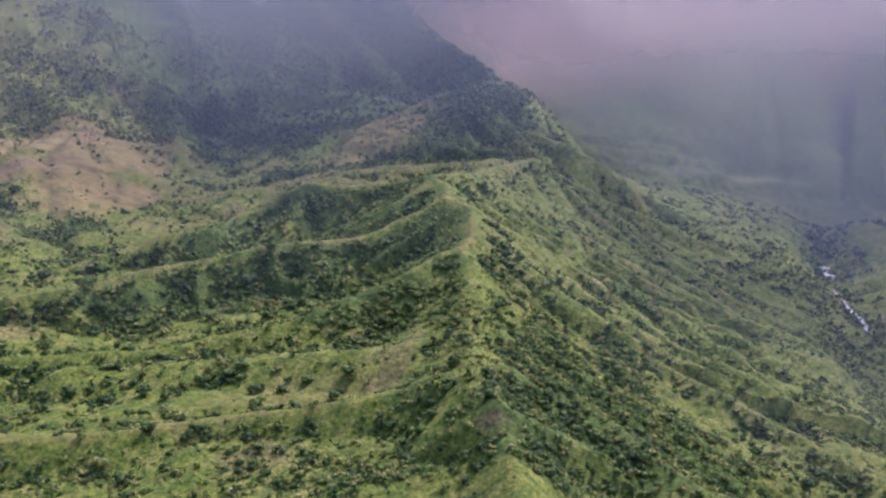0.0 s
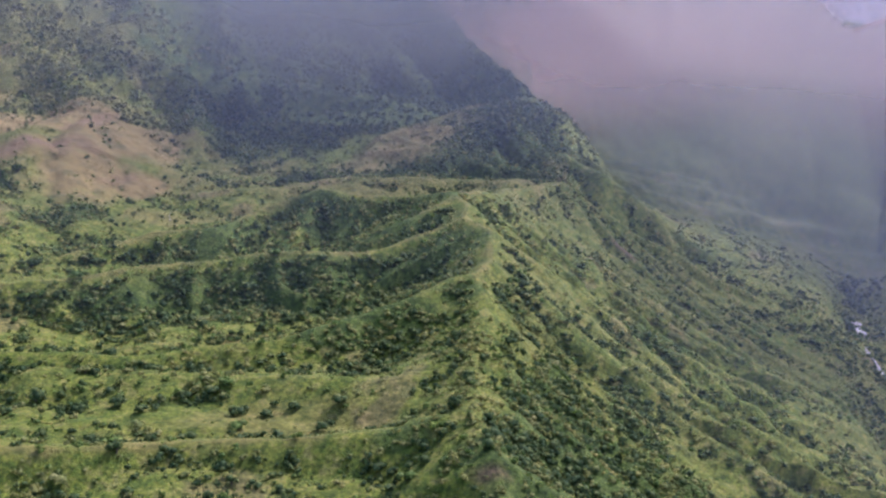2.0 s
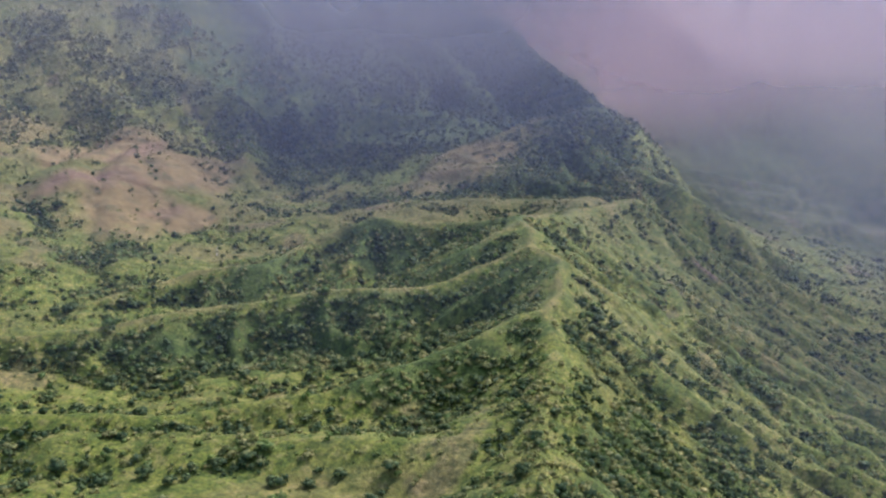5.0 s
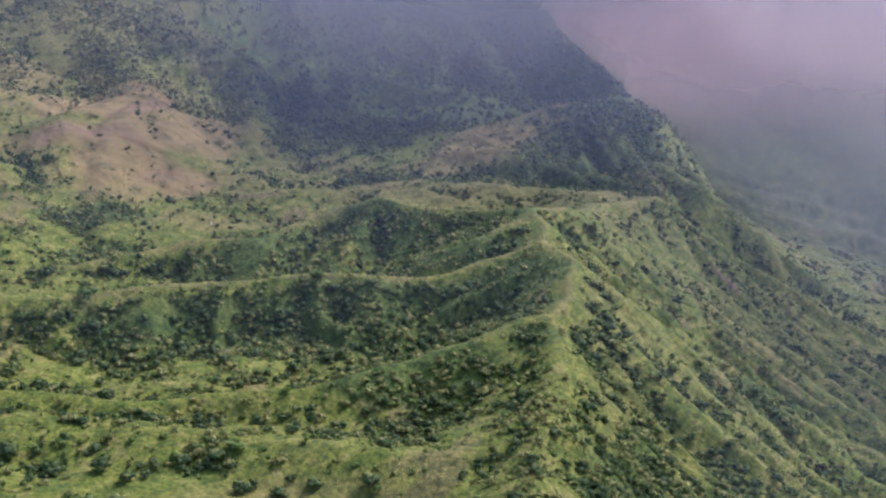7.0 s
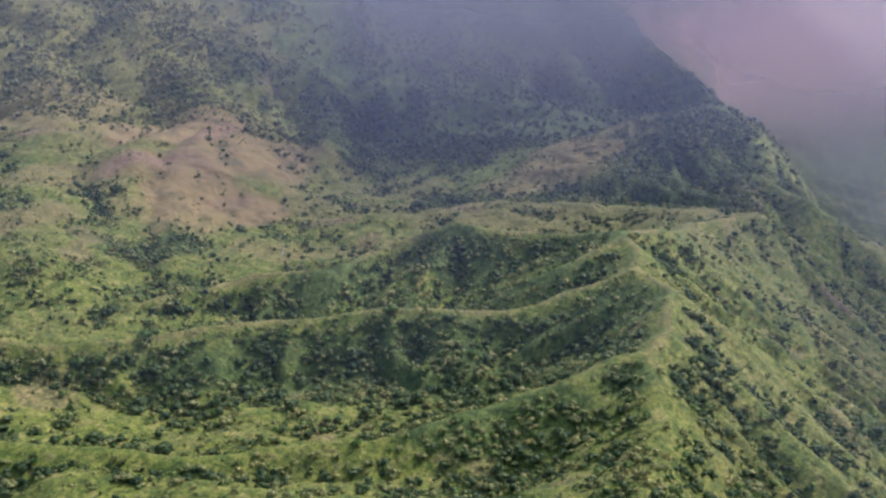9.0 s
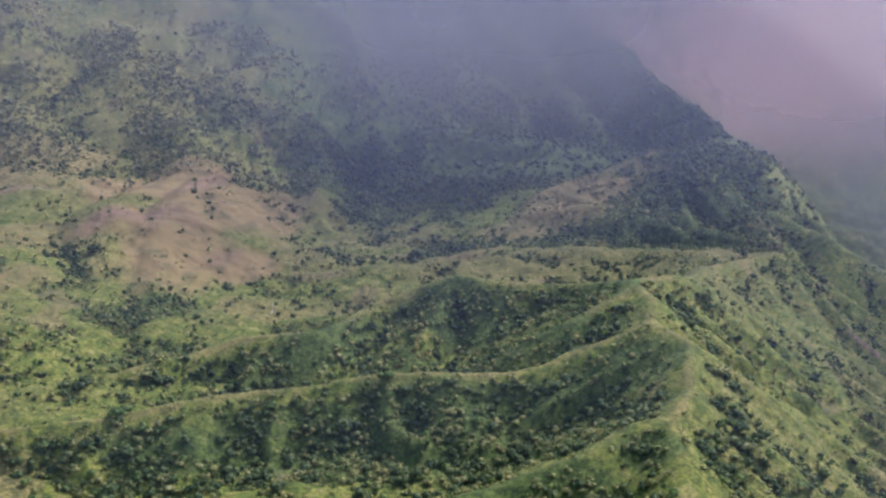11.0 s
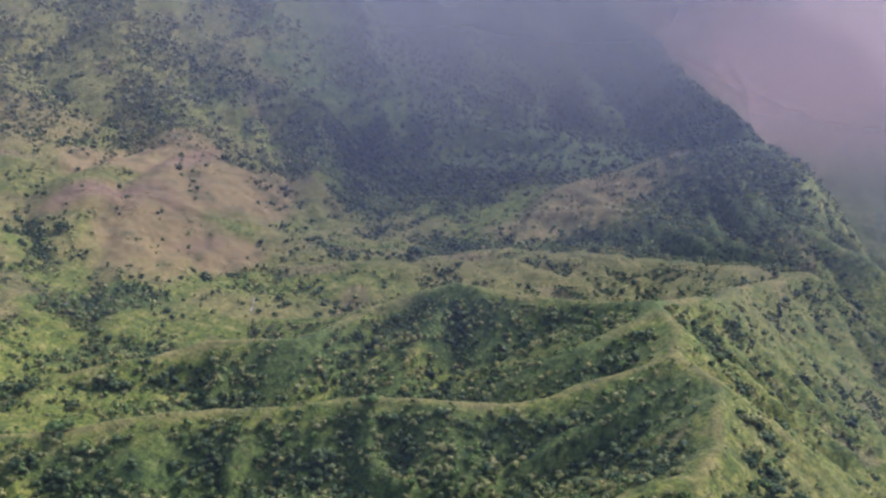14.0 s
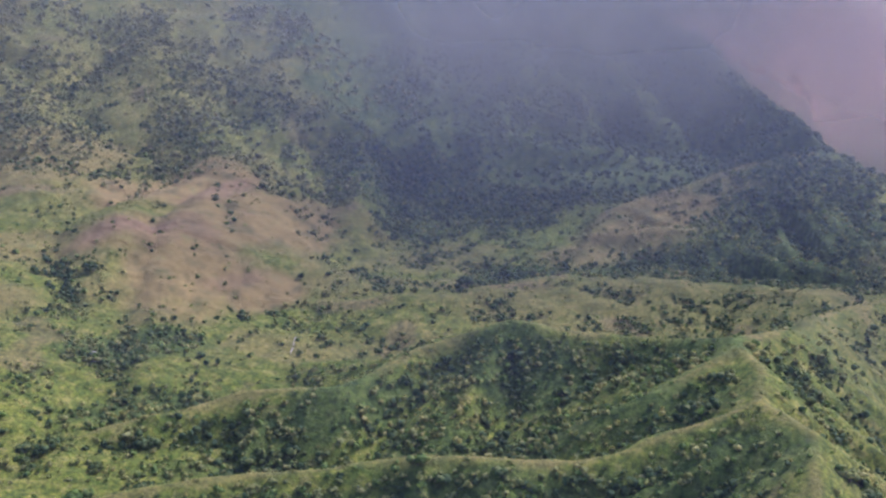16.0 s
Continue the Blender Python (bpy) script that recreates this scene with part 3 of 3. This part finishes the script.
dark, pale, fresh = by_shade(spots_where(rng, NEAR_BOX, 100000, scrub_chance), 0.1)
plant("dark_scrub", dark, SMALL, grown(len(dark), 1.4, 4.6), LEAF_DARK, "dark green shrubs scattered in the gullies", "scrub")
plant("pale_scrub", pale, SMALL, grown(len(pale), 1.1, 3.6), LEAF_PALE, "grey-green brownish shrubs, leaf colour paled for sunlit tops", "scrub")
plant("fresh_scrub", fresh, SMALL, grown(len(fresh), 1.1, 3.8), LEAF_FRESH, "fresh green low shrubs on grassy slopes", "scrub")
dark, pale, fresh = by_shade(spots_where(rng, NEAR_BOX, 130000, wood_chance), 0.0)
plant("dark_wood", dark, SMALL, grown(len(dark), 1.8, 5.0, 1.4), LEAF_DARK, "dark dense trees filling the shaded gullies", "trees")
plant("pale_wood", pale, SMALL, grown(len(pale), 1.6, 4.0, 1.4), LEAF_PALE, "trees among the dark wood, leaf colour paled for sunlit tops", "trees")
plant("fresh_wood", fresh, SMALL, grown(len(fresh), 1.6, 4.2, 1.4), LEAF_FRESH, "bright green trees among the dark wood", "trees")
low, grassy = shares(spots_where(rng, NEAR_BOX, 30000, lambda x, y: (0.2 + 0.5 * np.clip(0.5 + 1.5 * fractal(x, y, 25, 3, 66), 0, 1)) * in_sight(x, y) * (1 - 0.8 * dryness(x, y)) * (1 - 0.7 * meadow(x, y))), 0.5, 0.5)
plant("brown_tussocks", low, LOW, grown(len(low), 0.7, 2.3), LEAF_PALE, "tussocks of coarse brownish grass and fern", "grass")
plant("green_tussocks", grassy, LOW, grown(len(grassy), 0.7, 2.1), LEAF_FRESH, "tussocks of green grass and fern", "grass")


def forest_chance(x, y):
    dry, wooded = dryness(x, y), woodland(x, y)
    return np.clip(0.08 + 0.92 * wooded, 0, 1) * np.clip(1 - 1.8 * dry, 0, 1) * np.where(x < -340, 0.06, 1) * np.clip(0.7 + 0.9 * fractal(x, y, 70, 3, 77), 0.05, 1) * in_sight(x, y)


slope = spots_where(rng, (-900, -300, 1120, 1520), 26000, lambda x, y: np.clip(0.45 + 1.4 * fractal(x, y, 50, 3, 88), 0.05, 1) * in_sight(x, y) * (1 - 0.9 * dryness(x, y)) * (1 - 0.7 * woodland(x, y)))
plant("slope_scrub", slope, FAR, grown(len(slope), 1.6, 5.0), LEAF_LIGHTENED, "hazy grey-green scrub on the high slope", "scrub")
rib = spots_where(rng, (-125, 70, 1165, 1350), 3200, lambda x, y: np.clip(0.35 + 1.6 * fractal(x, y, 24, 3, 87), 0.03, 1) * (dryness(x, y) > 0.2))
plant("rib_scrub", rib, FAR, grown(len(rib), 0.9, 3.2), LEAF_LIGHTENED, "grey-green shrubs scattered on the pale rib", "scrub")
far = spots_where(rng, (-520, 165, 1240, 1760), 16000, forest_chance)
plant("far_forest", far, FAR, grown(len(far), 2.6, 6.5, 1.5), LEAF_FAR, "dark wet forest on the misty mountain", "forest")
valley = spots_where(rng, (200, 700, 1050, 1380), 3500, lambda x, y: np.clip(0.6 + fractal(x, y, 90, 3, 81), 0, 1) * (land(x, y) < -118) * (along([(444, 1180, 0), (433, 1140, 0), (416, 1070, 0), (419, 985, 0)], x, y)[0] > 13))
plant("valley_forest", valley, FAR, grown(len(valley), 3.0, 8.0, 1.5), LEAF_FAR, "dark trees along the stream in the deep valley", "forest")


# ---- mist: thin cloud in the bowl and far valley, nearer haze, as tinted sheets ----
def mist_material(name, colour, thin, thick, size):
    m = bpy.data.materials.new(name)
    m.use_nodes = True
    tree = m.node_tree
    tree.nodes.remove(tree.nodes["Principled BSDF"])
    out = tree.nodes["Material Output"]
    clear = tree.nodes.new("ShaderNodeBsdfTransparent")
    front, back = tree.nodes.new("ShaderNodeBsdfDiffuse"), tree.nodes.new("ShaderNodeBsdfTranslucent")
    for node in (front, back):
        node.inputs["Color"].default_value = (*colour, 1)
    both, veil = tree.nodes.new("ShaderNodeMixShader"), tree.nodes.new("ShaderNodeMixShader")
    tree.links.new(front.outputs[0], both.inputs[1])
    tree.links.new(back.outputs[0], both.inputs[2])
    wisps = tree.nodes.new("ShaderNodeMapRange")
    wisps.inputs["From Min"].default_value, wisps.inputs["From Max"].default_value = 0.3, 0.7
    wisps.inputs["To Min"].default_value, wisps.inputs["To Max"].default_value = thin, thick
    tree.links.new(speckle(tree, size, 3, 0.5), wisps.inputs["Value"])
    times = tree.nodes.new("ShaderNodeMath")
    times.operation = "MULTIPLY"
    tree.links.new(wisps.outputs["Result"], times.inputs[0])
    tree.links.new(attribute(tree, "body"), times.inputs[1])
    tree.links.new(times.outputs[0], veil.inputs["Fac"])
    tree.links.new(clear.outputs[0], veil.inputs[1])
    tree.links.new(both.outputs[0], veil.inputs[2])
    tree.links.new(veil.outputs[0], out.inputs["Surface"])
    return m


def mist_curtain(line, low, high, colour, thin, thick, size, lift, top_gain, end=9e9, gap=None, start=-9e9):
    """An upright, gently waved curtain over a line on the plan; it thins out towards the ground."""
    xs = np.arange(line[0][0], line[-1][0] + 1, 12.0 if gap else 24.0)
    zs = np.linspace(low, high, 60 if gap else 30)
    x, z = np.meshgrid(xs, zs)
    y = np.interp(x, [p[0] for p in line], [p[1] for p in line]) + 6 * fractal(x, z, 600, 2, 17)
    right = np.clip((x - 50) / 160, 0, 1) * (line[0][1] > 1100)
    base = land(x, y) * (1 - right) - 160 * right if gap is None else np.full(x.shape, -260.0)
    body = np.clip((z - base) / lift, 0, 1)
    body = body * body * (3 - 2 * body) * (1 + top_gain * np.clip((z - 85) / 130, 0, 1))
    body = body * np.clip((x - start) / 220, 0.35, 1) * np.clip((end - x) / 200, 0, 1) ** 1.5 * (1 + 0.3 * np.clip((x - 210) / 160, 0, 1) * (line[0][1] < 1100) * (line[0][1] > 800))
    if gap:
        near = np.clip((z - land(x, y)) / 170, 0, 1)
        body = body * near * near * (3 - 2 * near)
        # a break in the cloud where the sky shows in a notch of the far ridge
        body = body * (1 - 0.9 * np.exp(-((x - gap[0] - 15) / 70) ** 2) * np.clip((z - gap[1] - np.where(x < gap[0], 0.7, 0.35) * np.abs(x - gap[0])) / 8 + 0.5, 0, 1))
    rows, cols = x.shape
    index = np.arange(rows * cols).reshape(rows, cols)
    quads = np.stack([index[:-1, :-1], index[:-1, 1:], index[1:, 1:], index[1:, :-1]], -1).reshape(-1, 4)
    mesh = mesh_of("mist", np.stack([x, y, z], -1).reshape(-1, 3), quads, mist_material("mist", colour, thin, thick, size))
    mesh.attributes.new("body", "FLOAT", "POINT").data.foreach_set("value", body.ravel().astype(np.float32))
    mesh.polygons.foreach_set("use_smooth", np.ones(len(quads), bool))
    return tagged(new("mist", mesh), "thin grey-violet sheet standing in for mist and haze", "mist", group="mist in the bowl", kind="stuff")


BLUE, BOWL, FAR_GREY, FAR_PINK = (0.158, 0.168, 0.226), (0.26, 0.24, 0.225), (0.45, 0.38, 0.325), (0.78, 0.43, 0.41)
# the first two sheets are added for their blue tint, haze over near slopes
mist_curtain([(-1500, 640), (-330, 650), (-150, 690), (0, 700), (60, 690), (110, 640), (200, 570), (320, 510), (1500, 400)], -200, 245, (0.19, 0.19, 0.34), 0.04, 0.05, 200, 50, 0.0)
mist_curtain([(-1500, 780), (-330, 815), (-100, 865), (30, 905), (110, 850), (220, 760), (400, 650), (1500, 500)], -200, 250, (0.19, 0.19, 0.32), 0.05, 0.065, 220, 50, 0.0)
mist_curtain([(-1500, 900), (-420, 1000), (-140, 1040), (60, 1105), (150, 1125), (240, 1125), (450, 1060), (1700, 900)], -200, 262, BLUE, 0.15, 0.2, 240, 42, 0.3, start=-440)
mist_curtain([(-1500, 1000), (-420, 1140), (-140, 1180), (60, 1230), (190, 1250), (450, 1180), (1700, 1000)], -200, 272, BLUE, 0.2, 0.26, 240, 60, 0.6, start=-500)
mist_curtain([(-1700, 1150), (-500, 1290), (-100, 1300), (60, 1330), (260, 1340)], -200, 284, BOWL, 0.08, 0.17, 160, 85, 2.8, 165, start=-420)
mist_curtain([(-1900, 1350), (-500, 1420), (-60, 1430), (40, 1440), (260, 1440)], -200, 300, BOWL, 0.13, 0.26, 160, 105, 2.8, 165, start=-520)
mist_curtain([(-400, 2050), (-100, 1960), (60, 1800), (170, 1690), (260, 1610), (500, 1520), (900, 1420), (2400, 1150)], -200, 340, FAR_GREY, 0.5, 0.58, 300, 480, 0.4, gap=(520, 183))
mist_curtain([(-400, 2250), (-50, 2100), (100, 1900), (300, 1800), (600, 1740), (1000, 1600), (2400, 1300)], -200, 380, FAR_PINK, 0.42, 0.52, 300, 430, 0.6, gap=(590, 183))


# ---- bright cloud far beyond the last ridge ----
def backdrop():
    m = bpy.data.materials.new("bright_cloud")
    m.use_nodes = True
    tree = m.node_tree
    tree.nodes.remove(tree.nodes["Principled BSDF"])
    glow = tree.nodes.new("ShaderNodeEmission")
    tree.links.new(ramp(tree, speckle(tree, 700, 4), (0.3, (0.85, 0.62, 0.72)), (0.7, (1.0, 0.86, 0.9))), glow.inputs["Color"])
    glow.inputs["Strength"].default_value = 0.36
    tree.links.new(glow.outputs[0], tree.nodes["Material Output"].inputs["Surface"])
    x, z = np.meshgrid(np.linspace(300, 3200, 12), np.linspace(-200, 1300, 8))
    y = 4600 - 0.00004 * (x - 1700) ** 2
    index = np.arange(x.size).reshape(x.shape)
    quads = np.stack([index[:-1, :-1], index[:-1, 1:], index[1:, 1:], index[1:, :-1]], -1).reshape(-1, 4)
    ob = new("backdrop", mesh_of("backdrop", np.stack([x, y, z], -1).reshape(-1, 3), quads, m))
    return tagged(ob, "bright pinkish cloud far beyond the last ridge", "cloud", kind="structure")


backdrop()


# ---- single trees on the near slopes ----
def part(name, points, faces, mat, parent, label=""):
    ob = new(name, mesh_of(name, np.asarray(points, float), np.asarray(faces), mat))
    ob.parent = parent
    return tagged(ob, label)


def tapered(path, radii, sides=6):
    """A round, tapering stem along a path, as points and triangles."""
    points, tris = [], []
    for n, ((x, y, z), r) in enumerate(zip(path, radii)):
        for k in range(sides):
            a = 2 * math.pi * k / sides
            points.append((x + r * math.cos(a), y + r * math.sin(a), z))
        if n:
            for k in range(sides):
                a, b = (n - 1) * sides + k, (n - 1) * sides + (k + 1) % sides
                tris += [(a, b, b + sides), (a, b + sides, a + sides)]
    return points, tris


def tree(rng, leaves, lobes, label, tall):
    """A hillside tree of radius 1 with a bent trunk, three limbs and a lobed crown."""
    foot = new("tree")
    foot.empty_display_size = 0.5
    lean = rng.uniform(-0.12, 0.12, 2)
    part("trunk", *tapered([(0, 0, -0.3), (0, 0, 0.0), (lean[0], lean[1], 0.4 * tall), (1.6 * lean[0], 1.6 * lean[1], 0.8 * tall)],
                           (0.13, 0.09, 0.065, 0.03)), BARK, foot, "rough grey-brown trunk")
    for n in range(3):
        a = 2.1 * n + rng.uniform(0, 1)
        c, s = math.cos(a), math.sin(a)
        part("limb", *tapered([(lean[0], lean[1], 0.36 * tall), (0.25 * c, 0.25 * s, 0.6 * tall), (0.55 * c, 0.55 * s, 0.8 * tall)], (0.045, 0.035, 0.015), 5), BARK, foot)
    points, quads = crown(rng, lobes, 12, 0.16)
    points[:, 2] = points[:, 2] * tall + 0.12
    leafy = part("crown", points, split(quads), leaves, foot)
    leafy.data.polygons.foreach_set("use_smooth", np.ones(len(leafy.data.polygons), bool))
    return tagged(foot, label, "tree", group="trees on the near slopes")


TREES = [tree(rng, LEAF_DARK, 6, "dark green broadleaf tree with a dense rounded crown", 0.95),
         tree(rng, LEAF_DARK, 5, "dark green spreading tree on the grassy slope", 0.8),
         tree(rng, LEAF_DARK, 4, "small dark green tree beside a gully", 1.1),
         tree(rng, LEAF_PALE, 5, "grey-green brownish tree, leaf colour paled for a sunlit top", 0.85),
         tree(rng, LEAF_PALE, 4, "low grey-green tree on the ridge slope", 0.75),
         tree(rng, LEAF_FRESH, 5, "fresh bright green tree with a broad crown", 0.85)]


def put_tree(kind, x, y, radius, used=set()):
    z = float(land(np.array([x]), np.array([y]))[0])
    proto = TREES[kind]
    tall = radius * random.uniform(0.85, 1.2)
    place = pose(x, y, z - 0.1 * radius, 0, 0, random.uniform(0, 360))
    if kind in used:
        return copy_thing(proto, place @ Matrix.Diagonal((radius / proto.scale[0], radius / proto.scale[1], tall / proto.scale[2], 1)))
    used.add(kind)
    proto.location, proto.rotation_euler, proto.scale = place.translation, place.to_euler(), (radius, radius, tall)
    return proto


# trees round the meadow and on the spurs: place on the plan, radius and kind
random.seed(7)
for x, y, radius, kind in ((-200, 582, 5.5, 0), (-179, 585, 5.5, 0), (-166, 579, 4.5, 1), (-159, 590, 4.2, 2), (-148, 595, 5, 0), (-131, 600, 5.5, 1),
                           (-109, 560, 5.6, 5), (-99, 581, 4, 0), (-83, 585, 4.6, 1), (-68, 566, 4.2, 0), (-58, 586, 5.5, 1), (-226, 587, 6, 0),
                           (-125, 604, 5.2, 5), (-257, 740, 6.5, 5), (-150, 771, 7, 0), (-184, 1100, 7, 0), (-397, 978, 6, 0), (-245, 722, 5.5, 0)):
    put_tree(kind, x, y, radius)
lone = spots_where(rng, (-330, 240, 490, 830), 2600, lambda x, y: np.clip(scrub_chance(x, y) + 0.5 * wood_chance(x, y), 0, 1))[:250]
for x, y in lone:
    put_tree(random.choice((0, 0, 1, 1, 2, 2, 3, 4, 5)), float(x), float(y), random.uniform(2.8, 5.2))


# ---- running water ----
def water_material():
    m, tree, shader = material("white_water", 0.25)
    foam = ramp(tree, speckle(tree, 2.5, 5), (0.35, (0.18, 0.15, 0.14)), (0.65, (0.44, 0.375, 0.36)))
    tree.links.new(foam, shader.inputs["Base Color"])
    return m


WATER = water_material()


def stream(name, line, wide, label):
    """A shallow bed of broken white water lying on the ground along a line on the plan."""
    xs, ys = np.array(line, float).T
    s = np.concatenate([[0], np.cumsum(np.hypot(np.diff(xs), np.diff(ys)))])
    u = np.linspace(0, s[-1], max(4, int(s[-1] / 3)))
    x, y = np.interp(u, s, xs) + 1.2 * lattice(u / 9, u * 0, 5), np.interp(u, s, ys) + 1.2 * lattice(u / 7, u * 0, 6)
    dx, dy = np.gradient(x), np.gradient(y)
    n = np.hypot(dx, dy)
    w = wide * (0.7 + 0.5 * np.abs(lattice(u / 6, u * 0, 9)))
    rows = []
    for k, lift in ((-1, 0.15), (-0.5, 0.55), (0, 0.7), (0.5, 0.55), (1, 0.15)):
        px, py = x - k * w * dy / n, y + k * w * dx / n
        rows.append(np.stack([px, py, land(px, py) + lift], -1))
    points = np.concatenate(rows)
    count = len(u)
    quads = [(r * count + i, r * count + i + 1, (r + 1) * count + i + 1, (r + 1) * count + i) for r in range(4) for i in range(count - 1)]
    ob = new(name, mesh_of(name, points, np.array(quads), WATER))
    ob.data.polygons.foreach_set("use_smooth", np.ones(len(quads), bool))
    return tagged(ob, label, "stream", kind="structure")


stream("stream_1", [(440, 1170), (431, 1156), (437, 1142), (435, 1128)], 6.0, "pale broken water of a valley stream")
stream("stream_2", [(421, 1090), (415, 1065), (418, 1035), (421, 1010), (419, 992)], 2.6, "pale broken water of a valley stream")
stream("waterfall", [(-263, 986), (-260, 974), (-257, 962)], 0.32, "thin white waterfall below the dry slope")
stream("stream_3", [(-345, 905), (-347, 893), (-341, 888)], 0.7, "short white cascade between green shrubs")
